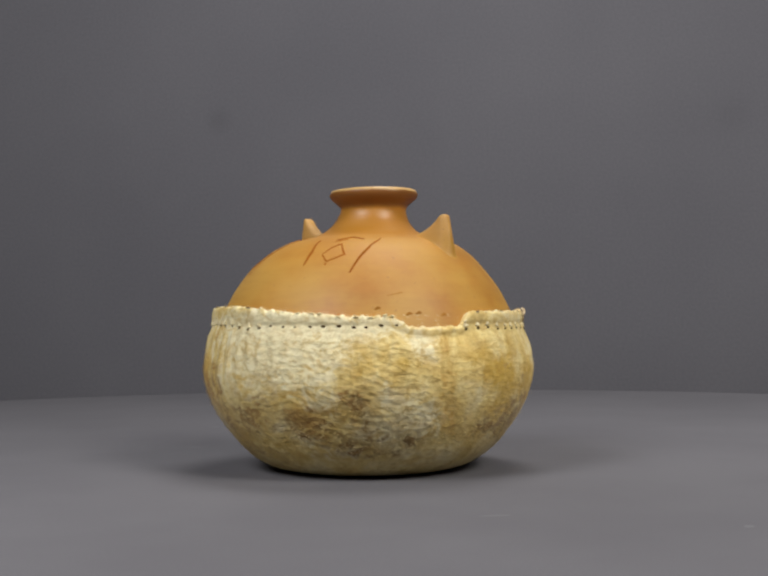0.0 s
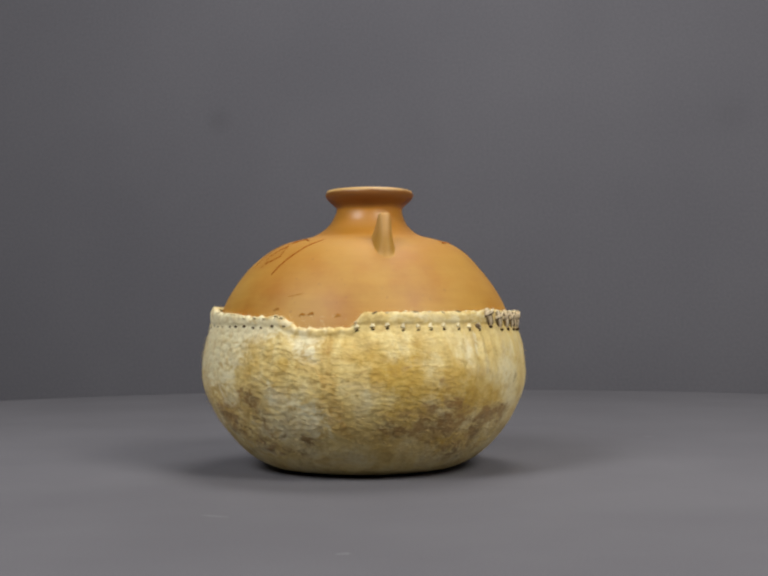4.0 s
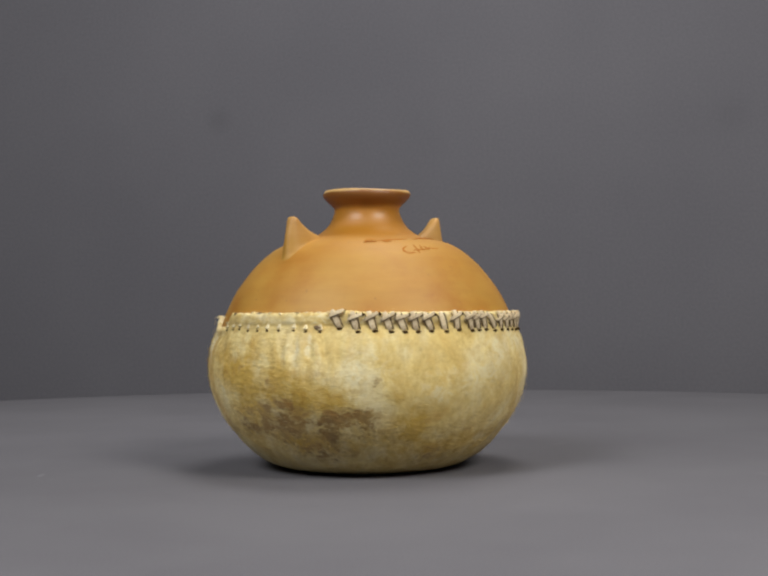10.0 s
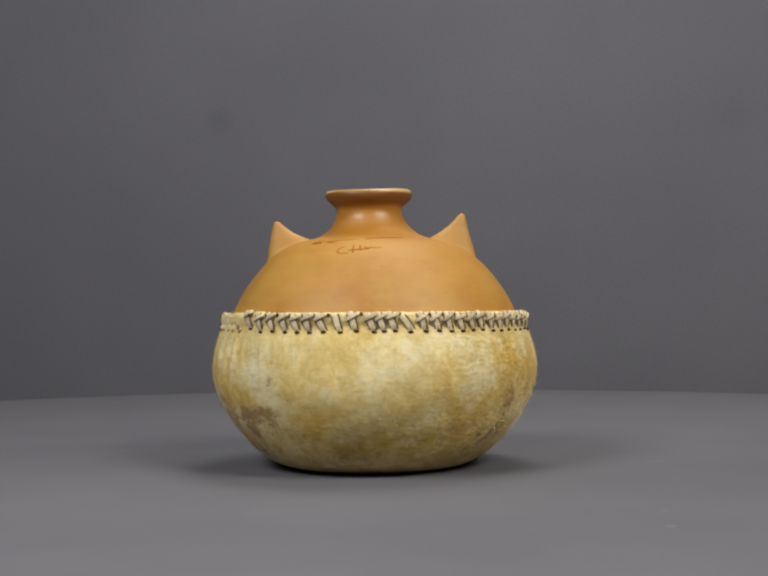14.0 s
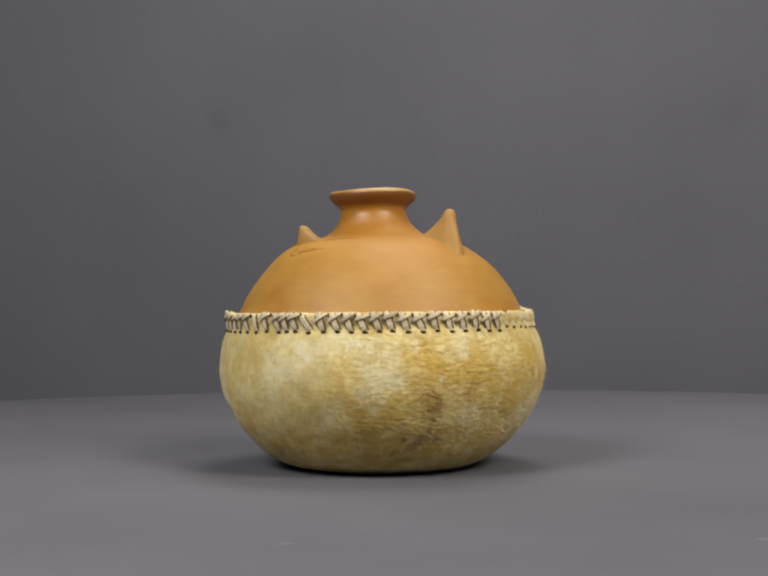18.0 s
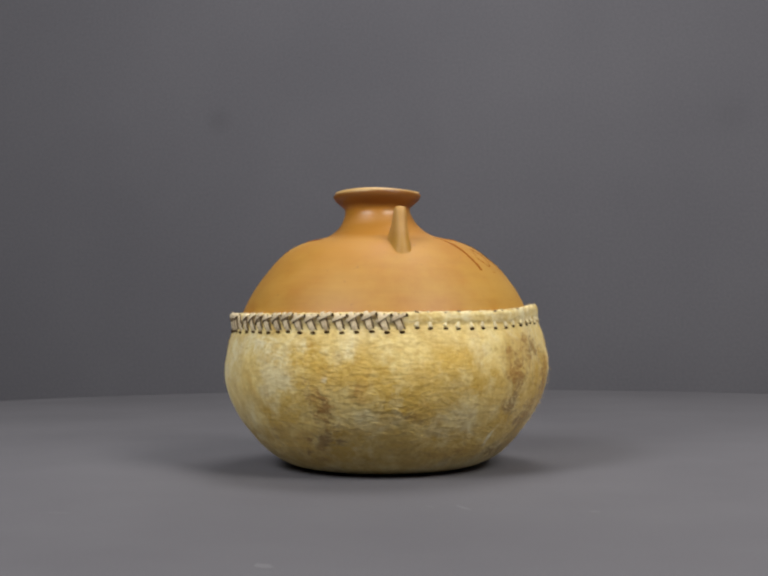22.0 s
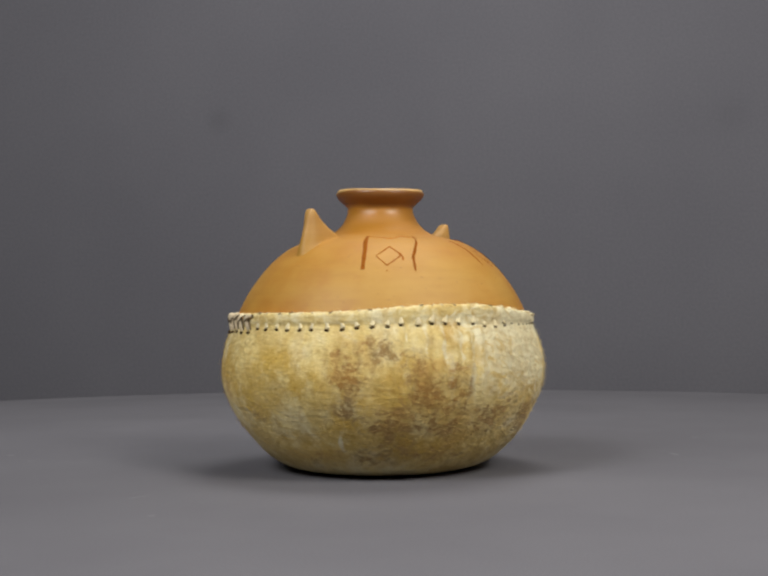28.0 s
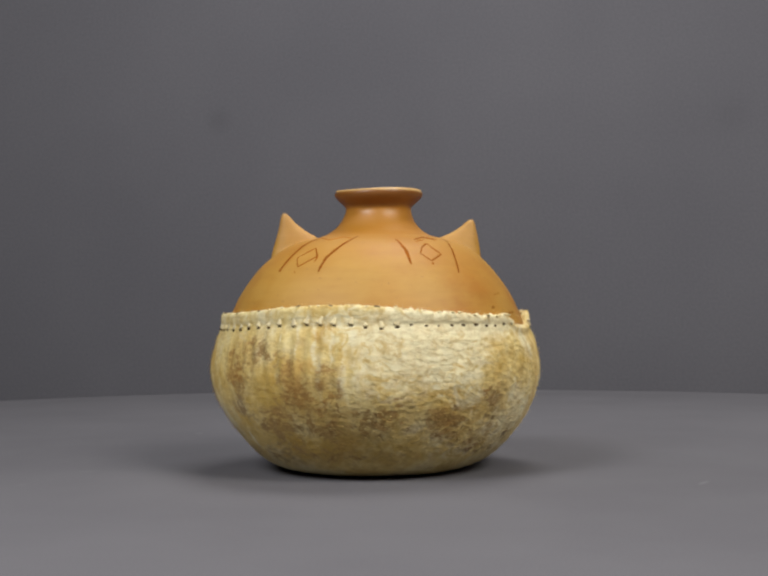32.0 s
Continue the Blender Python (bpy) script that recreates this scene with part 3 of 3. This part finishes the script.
WHITE += [(-155, 56, 1.3, 15, .5), (-148, 58, 1.0, 5, .8), (-140, 83, 12, 6, .4), (-138, 72, 9, 14, .25), (172, 83, 6, 4, .3)]  # the streaked side
WHITE += [(-163, 81, 0.5, 8, .75), (-157, 78, 0.55, 11, .9), (-151, 78, 0.5, 9, .8), (-144, 82, 0.55, 6, .8), (-170, 83, 0.5, 5, .7), (-147, 68, 0.5, 7, .7), (167, 21, 0.8, 4, 1.0),
          (-115, 94, 42, 6, .9), (-105, 88, 28, 5, .8)]  # scars, and the bleached edge
BROWN += [(-167, 66, 6, 7, .45), (-164, 49, 8, 12, .5), (-173, 31, 12, 6, .5), (-134, 38, 9, 6, .4), (-128, 46, 5, 5, .4), (-141, 31, 6, 7, .4), (-152, 59, 4, 10, .55), (-122, 31, 6, 4, .4), (-110, 42, 5, 7, .3)]  # the patchy side
WHITE += [(-133, 78, 13, 10, .4), (-118, 76, 11, 15, .55), (-140, 59, 4, 7, .4), (-112, 23, 5, 4, .6), (-93, 29, 5, 5, .55), (-104, 48, 6, 6, .5), (-101, 15, 13, 6, .45), (-122, 30, 5, 5, .45), (-84, 26, 7, 5, .5), (-68, 36, 8, 8, .45), (-132, 52, 6, 8, .4)]  # the patchy side


def stain(az, z):
    """Amounts of brown, ochre and white on the skin at arrays of places."""
    out = []
    for spots in (BROWN, OCHRE, WHITE):
        clear = np.ones(len(az))
        for c, h, w, t, k in spots:
            u = ((az - c + (0.35 * np.sin(z * 520 + c) if w < 1 else 0.0) + 180.0) % 360.0 - 180.0) / w
            v = (z * 1000 - h) / t
            clear *= 1 - k * np.exp(-0.7 * np.minimum(u * u + v * v, 30.0))
        out.append(1 - clear)
    out[2] = np.where(z > 0.0905, np.maximum(out[2], 0.34), out[2])
    return out


def add_stain(me, places, dark=1.0):
    layer = me.color_attributes.new("stain", "FLOAT_COLOR", "POINT")
    az, z = np.array(places).T
    brown, ochre, white = stain(az, z)
    worn = np.exp(-(((az - 40 + 180.0) % 360.0 - 180.0) / 38) ** 4) * np.clip((z - 0.02) / 0.02, 0, 1)
    layer.data.foreach_set("color", np.stack([brown * dark, ochre, white, 1.0 - 0.7 * worn], 1).ravel())


def cover(thing):
    n, rows, places = 720, [], []
    lifts = [top_lift(360 * j / n) for j in range(n)]
    for r, z in HIDE_CURVE:
        ring = []
        w = min(max((z - 0.074) / 0.0225, 0.0), 1.0)
        for j in range(n):
            az = 360 * j / n
            zz = z + lifts[j] * w
            # where the edge is torn low it lies closer to the clay
            out = folds(az, zz) if z > -0.0015 and (r > 0.0935 or z < 0.09) else 0.0
            ring.append(hide_point(az, zz, r, out))
            places.append((az, zz))
        rows.append(ring)
    v, f = lathe(rows, closed_top=False, closed_end=True)
    me = mesh_of("rawhide_cover", v, f, M_HIDE)
    add_stain(me, places)
    return part("rawhide_cover", me, thing, "mottled cream and brown rawhide shrunk round the lower half")


def nap(parent):
    """Short hair left on the skin, lying mostly along it."""
    rng = random.Random(11)
    verts, faces, places = [], [], []
    for i in range(13000):
        az = rng.uniform(-180, 180)
        g = math.exp(-(wrap(az + 95) / 58) ** 2)
        if rng.random() > 0.30 + 0.70 * g:
            continue
        z = rng.uniform(0.016, 0.096)
        if z > 0.086 + top_lift(az) and rng.random() < 0.7:
            continue
        long = rng.uniform(0.0016, 0.0042) * (0.6 + 0.5 * g)
        lean = rng.uniform(0.06, 0.30) if rng.random() < 0.78 else rng.uniform(0.35, 0.8) * min(1, z / 0.06)
        base = hide_point(az, z, None, folds(az, z) - 0.0001)
        a = radians(az)
        outw = Vector((math.cos(a), math.sin(a), 0))
        along = Vector((-math.sin(a), math.cos(a), 0))
        head = rng.gauss(-0.35, 0.5)
        d = along * math.cos(head) + Vector((0, 0, 1)) * math.sin(head)
        side = outw.cross(d) * 0.00008
        q, h = az + math.degrees(math.cos(head) * long / 0.1), z + math.sin(head) * long
        tip = hide_point(q, h, None, folds(q, h) + long * lean)
        midp = (base + tip) / 2 + outw * long * lean * 0.25
        b = len(verts)
        verts += [base - side, base + side, midp + side * 0.8, midp - side * 0.8, tip]
        faces += [(b, b + 1, b + 2, b + 3), (b + 3, b + 2, b + 4)]
        places += [(az, z)] * 5
    for i in range(4200):
        # longer stray hair that stands off the flanks
        az = rng.gauss(135, 42) if rng.random() < 0.6 else rng.gauss(-100, 45)
        z = rng.uniform(0.022, 0.085)
        a = radians(az)
        outw, along = Vector((math.cos(a), math.sin(a), 0)), Vector((-math.sin(a), math.cos(a), 0))
        base = hide_point(az, z, None, folds(az, z) - 0.0001)
        long = rng.uniform(0.0015, 0.0034)
        tip = base + outw * long * rng.uniform(0.4, 0.9) + along * long * rng.gauss(0, 0.5) + Vector((0, 0, long * rng.gauss(-0.3, 0.4)))
        side = Vector((0, 0, 0.00006)) + along * 0.00005
        b = len(verts)
        verts += [base - side, base + side, tip]
        faces.append((b, b + 1, b + 2))
        places += [(az, z)] * 3
    for i in range(900):
        # frayed hair standing along the upper edge
        az = rng.gauss(-95, 55)
        if TORN[0] + 2 < az < TORN[1] - 2 and rng.random() < 0.6:
            continue
        a = radians(az)
        base = hide_point(az, 0.0962 + top_lift(az), 0.0965, rng.uniform(-0.002, 0.001))
        tip = base + Vector((-math.sin(a), math.cos(a), 0)) * rng.gauss(0, 0.0016) + Vector((math.cos(a), math.sin(a), 0)) * rng.gauss(0.0003, 0.0010)
        tip.z += rng.uniform(0.0006, 0.0030)
        side = Vector((-math.sin(a), math.cos(a), 0)) * 0.00010
        b = len(verts)
        verts += [base - side, base + side, tip]
        faces.append((b, b + 1, b + 2))
        places += [(az, 0.09)] * 3
    me = mesh_of("hair", verts, faces, M_FUR)
    add_stain(me, places, 0.45)
    tagged(part("hair", me, parent, "short pale goat hair"), kind="stuff")


def tufts(parent):
    """Matted locks of goat hair lying along the skin where it was not scraped clean."""
    rng = random.Random(23)
    verts, faces, places = [], [], []
    for i in range(2600):
        az = rng.gauss(-96, 34)
        z = rng.uniform(0.014, 0.086)
        if abs(wrap(az + 96)) > 75 or rng.random() > 0.45 + 0.55 * math.exp(-(wrap(az + 96) / 40) ** 2):
            continue
        if z > 0.082 + top_lift(az):
            continue
        long, wide = rng.uniform(0.0024, 0.0055), rng.uniform(0.00014, 0.00032)
        head = rng.gauss(-0.2, 0.28) + 0.9 * noise.noise(Vector((az * 0.05, z * 60, 3.0)))
        turn_up = rng.uniform(0.0, 0.00025)
        b = len(verts)
        dx, dz, bend = math.cos(head) * long, math.sin(head) * long, rng.gauss(0, 0.0005)

        def on_skin(u, off, rise):
            """A point u along the lock and off to its side, rise above the skin."""
            x, y = dx * u - (off + bend * u * u) * math.sin(head), dz * u + (off + bend * u * u) * math.cos(head)
            q, h = az + math.degrees(x / 0.1), z + y
            return hide_point(q, h, None, folds(q, h) + rise)

        for u, w in ((0.0, 0.35), (0.3, 1.0), (0.7, 0.75)):
            rise = 0.0001 + turn_up * u
            verts += [on_skin(u, -wide * w, rise - 0.0001), on_skin(u, wide * w, rise)]
        verts.append(on_skin(1.0, 0.0, 0.0001 + turn_up))
        faces += [(b, b + 2, b + 3, b + 1), (b + 2, b + 4, b + 5, b + 3), (b + 4, b + 6, b + 5)]
        places += [(az, z)] * 7
    me = mesh_of("hair_mat", verts, faces, M_FUR)
    add_stain(me, places, 1.1)
    tagged(part("hair_mat", me, parent, "matted pale locks of goat hair"), kind="stuff")


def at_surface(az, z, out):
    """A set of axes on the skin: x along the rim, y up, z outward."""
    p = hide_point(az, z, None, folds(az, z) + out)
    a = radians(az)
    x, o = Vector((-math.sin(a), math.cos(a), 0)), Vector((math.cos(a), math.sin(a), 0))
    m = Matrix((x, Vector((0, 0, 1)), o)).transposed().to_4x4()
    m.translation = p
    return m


def pebble(name, sx, sy, sz, mat, seed, pinch=0.0):
    """A small rounded lump, drawn out at its upper end by pinch."""
    rows, n = [], 10
    for i in range(1, 6):
        t = math.pi * i / 6
        ring = []
        for j in range(n):
            a = 2 * math.pi * j / n
            x, y, z = math.sin(t) * math.cos(a), math.sin(t) * math.sin(a), math.cos(t)
            k = 1 + 0.18 * noise.noise((x * 1.5 + seed, y * 1.5, z * 1.5))
            ring.append((sx * x * k * (1 - pinch * max(y, -0.3)), sy * y * k, sz * z * k))
        rows.append(ring)
    v, f = lathe(rows, closed_top=True, closed_end=True)
    return outward(mesh_of(name, v, f, mat))


def tab(seed, length=0.0050, width=0.0042):
    """The folded end of a thong: a narrow tongue that widens and swells down to a lip over its hole."""
    rows, m = [], 9
    for i in range(m + 1):
        u = i / m
        y = length * (0.62 - u)
        w = width / 2 * (0.42 + 0.58 * u ** 1.5) * (1 + 0.2 * noise.noise((seed, u * 2.5, 0)))
        if u > 0.85:
            w *= 1 - 0.25 * ((u - 0.85) / 0.15) ** 2
        h = 0.0002 + 0.0019 * u ** 1.6 * (1 - 0.35 * max(0.0, (u - 0.85) / 0.15) ** 2)
        x = 0.0005 * noise.noise((seed * 2, u * 1.5, 3))
        rows.append([(x - w, y, -0.0003), (x - w * 0.85, y, h * 0.7), (x - w * 0.3, y, h), (x + w * 0.3, y, h * 1.05),
                     (x + w * 0.85, y, h * 0.75), (x + w, y, -0.0003)])
    v, f = lathe(rows, closed_top=True, closed_end=True)
    return outward(mesh_of("stitch", v, f, M_KNOT))


def strap(p, q, width, thick, arch, mat, seed):
    """A flat thong from p to q on the skin, arched outward and tucked in at both ends."""
    rows, m = [], 10
    d = Vector((q[0] - p[0], q[1] - p[1], 0))
    side = Vector((-d.y, d.x, 0)).normalized()
    for i in range(m + 1):
        u = i / m
        c = Vector((p[0], p[1], 0)) + d * u
        h = arch * (1 - abs(2 * u - 1) ** 2.4) - 0.0006 * (abs(2 * u - 1) ** 6)
        w = width / 2 * (0.78 + 0.22 * math.sin(math.pi * u)) * (1 + 0.15 * noise.noise((seed, u * 3, 0)))
        c.z = h
        o = Vector((0, 0, thick))
        rows.append([c - side * w, c - side * w * 0.9 + o * 0.75, c - side * w * 0.35 + o, c + side * w * 0.35 + o * 0.9,
                     c + side * w * 0.9 + o * 0.7, c + side * w, c - Vector((0, 0, 0.0003))])
    v, f = lathe(rows, closed_top=True, closed_end=True)
    return outward(mesh_of("lace_strap", v, f, mat, False))


def stitches(body):
    rng = random.Random(3)
    # dark lumps for the holes, also painting in the shade under each tab
    holes = [pebble("stitch_hole", 0.0016, 0.0008, 0.0006, M_HOLE, s) for s in (1, 5)]
    bare_hole = pebble("stitch_hole", 0.0015, 0.0008, 0.0006, M_HOLE, 12)
    knots = [tab(2, 0.0054, 0.0050), tab(7, 0.0046, 0.0054), tab(9, 0.0060, 0.0050), tab(4, 0.0042, 0.0044)]
    bits = [pebble("edge_stitch", x, 0.0005, 0.0012, m, s) for s, m, x in ((3, M_KNOT, 0.0016), (8, M_THONG_SHADE, 0.0018), (4, M_KNOT, 0.0012))]
    rows = [(-53.8, 10), (133.9, 29)]
    places = []
    for start, count in rows:
        for i in range(count):
            places.append(start + i * 5.05 + rng.uniform(-0.5, 0.5))
    places += [-80.0]
    for i, az in enumerate(places):
        az = wrap(az)
        near = math.exp(-(wrap(az + 158) / 25) ** 2)
        z = 0.0890 + 0.0022 * near + rng.uniform(-0.0007, 0.0006)
        if -18 < az < 0:
            z -= 0.0016
        bare = -127 < az < -75
        ob = part("stitch_hole", bare_hole if bare else holes[i % 2], body)
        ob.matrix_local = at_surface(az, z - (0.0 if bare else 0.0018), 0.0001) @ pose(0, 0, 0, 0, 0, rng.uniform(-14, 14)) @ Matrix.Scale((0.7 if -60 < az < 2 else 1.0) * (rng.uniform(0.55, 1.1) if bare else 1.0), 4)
        if not bare:
            ob = part("stitch", knots[rng.randrange(4)], body, "cream rawhide stitch")
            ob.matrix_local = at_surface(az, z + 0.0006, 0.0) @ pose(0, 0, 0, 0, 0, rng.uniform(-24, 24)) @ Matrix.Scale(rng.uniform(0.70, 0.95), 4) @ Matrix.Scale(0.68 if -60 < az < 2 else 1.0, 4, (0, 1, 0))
        ob = part("edge_stitch", bits[0 if bare else i % 3], body)
        e = az + rng.uniform(-1.5, 1.5)
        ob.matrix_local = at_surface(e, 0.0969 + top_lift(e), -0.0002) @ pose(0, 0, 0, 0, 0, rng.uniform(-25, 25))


LACE_HOLES = (-2.2, 4.0, 9.5, 14.9, 19.5, 24.1, 29.0, 34.8, 40.2, 46.2, 49.6, 53.3, 58.5, 64.0, 69.0, 73.8, 78.5, 83.3, 87.8, 93.0, 98.2, 103.4,
              108.8, 113.9, 119.0, 124.0, 129.0)


def lacing(body):
    """Whip stitch: at each hole a doubled thong runs up and back over the edge, and a flat turn crosses it on the way to the next."""
    rng = random.Random(8)
    down = [strap((0.0001, -0.0056), (-0.0036, 0.0054), 0.0032, 0.0006, 0.0007, M_THONG, s) for s in (1, 4, 6)]
    over = [strap((-0.0058, 0.0006), (0.0024, 0.0046 + lift), 0.0020, 0.0004, 0.0010, M_THONG, s) for s, lift in ((2, 0), (3, 0.0005), (9, -0.0004))]
    # dark strips put the shade below and beside each strap into colour
    under_shade = strap((-0.0054, -0.0006), (0.0030, 0.0036), 0.0006, 0.0004, 0.0010, M_THONG_SHADE, 3)
    side_shades = [strap((0.0023, -0.0052), (-0.0011, 0.0050), 0.0009, 0.0005, 0.0005, M_THONG_SHADE, 1), strap((-0.0021, -0.0050), (-0.0057, 0.0040), 0.0005, 0.0004, 0.0005, M_THONG_SHADE, 4)]
    # a dark lump fills each gap with painted shade
    gap = pebble("lace_gap", 0.0010, 0.0012, 0.0006, M_HOLE, 4, 0.5)
    hole = pebble("stitch_hole", 0.0018, 0.0009, 0.0007, M_HOLE, 6)
    part("stitch_hole", pebble("stitch_hole", 0.0026, 0.0015, 0.0008, M_THONG_SHADE, 15), body).matrix_local = at_surface(-9.3, 0.0882, 0.0004) @ pose(0, 0, 0, 0, 0, -28)
    for i, az in enumerate(LACE_HOLES):
        z = 0.0917 + rng.uniform(-0.0004, 0.0004) + (0.0022 if i == 0 else 0)
        lean = pose(0, 0, 0, 0, 0, rng.uniform(-7, 6) + (12 if i == 12 else 0))
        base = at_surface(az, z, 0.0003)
        part("lace_strap", down[i % 3], body, "grey-brown rawhide thong").matrix_local = base @ lean
        for mesh in side_shades:
            part("lace_cord", mesh, body, "dark strip along the thong edge, painted-in shade").matrix_local = base @ lean
        part("stitch_hole", hole, body).matrix_local = at_surface(az + 0.3, z - 0.0059, 0.0005)
        if i not in (7, 12):
            lean = pose(0, 0, 0, 0, 0, rng.uniform(-9, 9))
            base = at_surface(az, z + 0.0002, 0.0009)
            part("lace_strap", over[(i + 1) % 3], body, "grey-brown rawhide thong").matrix_local = base @ lean
            part("lace_cord", under_shade, body, "dark strip along the thong edge, painted-in shade").matrix_local = base @ lean
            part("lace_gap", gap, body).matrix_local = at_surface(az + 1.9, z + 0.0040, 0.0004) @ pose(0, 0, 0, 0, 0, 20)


def pottery_jar():
    thing = tagged(new("pottery_jar"), "orange terracotta jar with pointed ears, laced into a mottled rawhide cover", "jar")
    body = vessel(thing)
    lug(body, -41.3, 0.1570, 0.0022)
    lug(body, 135.2, 0.1614, -0.0008)
    painting(body)
    skin = cover(thing)
    stitches(skin)
    lacing(skin)
    nap(skin)
    tufts(skin)
    return thing


table = turntable()
jar = pottery_jar()


def motions():
    # both turn together, clockwise from above
    turn = [(0, 0), (2, -18.8), (3.5, -33.1), (5.5, -52.6), (7.5, -72.1), (10, -97.0), (12.5, -122.0), (14.5, -141.2), (16.5, -160.1), (18.5, -179.2),
            (20.5, -199.2), (22.5, -219.1), (25.5, -248.6), (27.5, -268.2), (29.5, -288.1), (32, -313.2)]
    walk(table, [(t, pose(0, 0, TOP, 0, 0, a)) for t, a in turn])
    walk(jar, [(t, pose(0, 0, 0, 0, 0, a)) for t, a in turn])


motions()
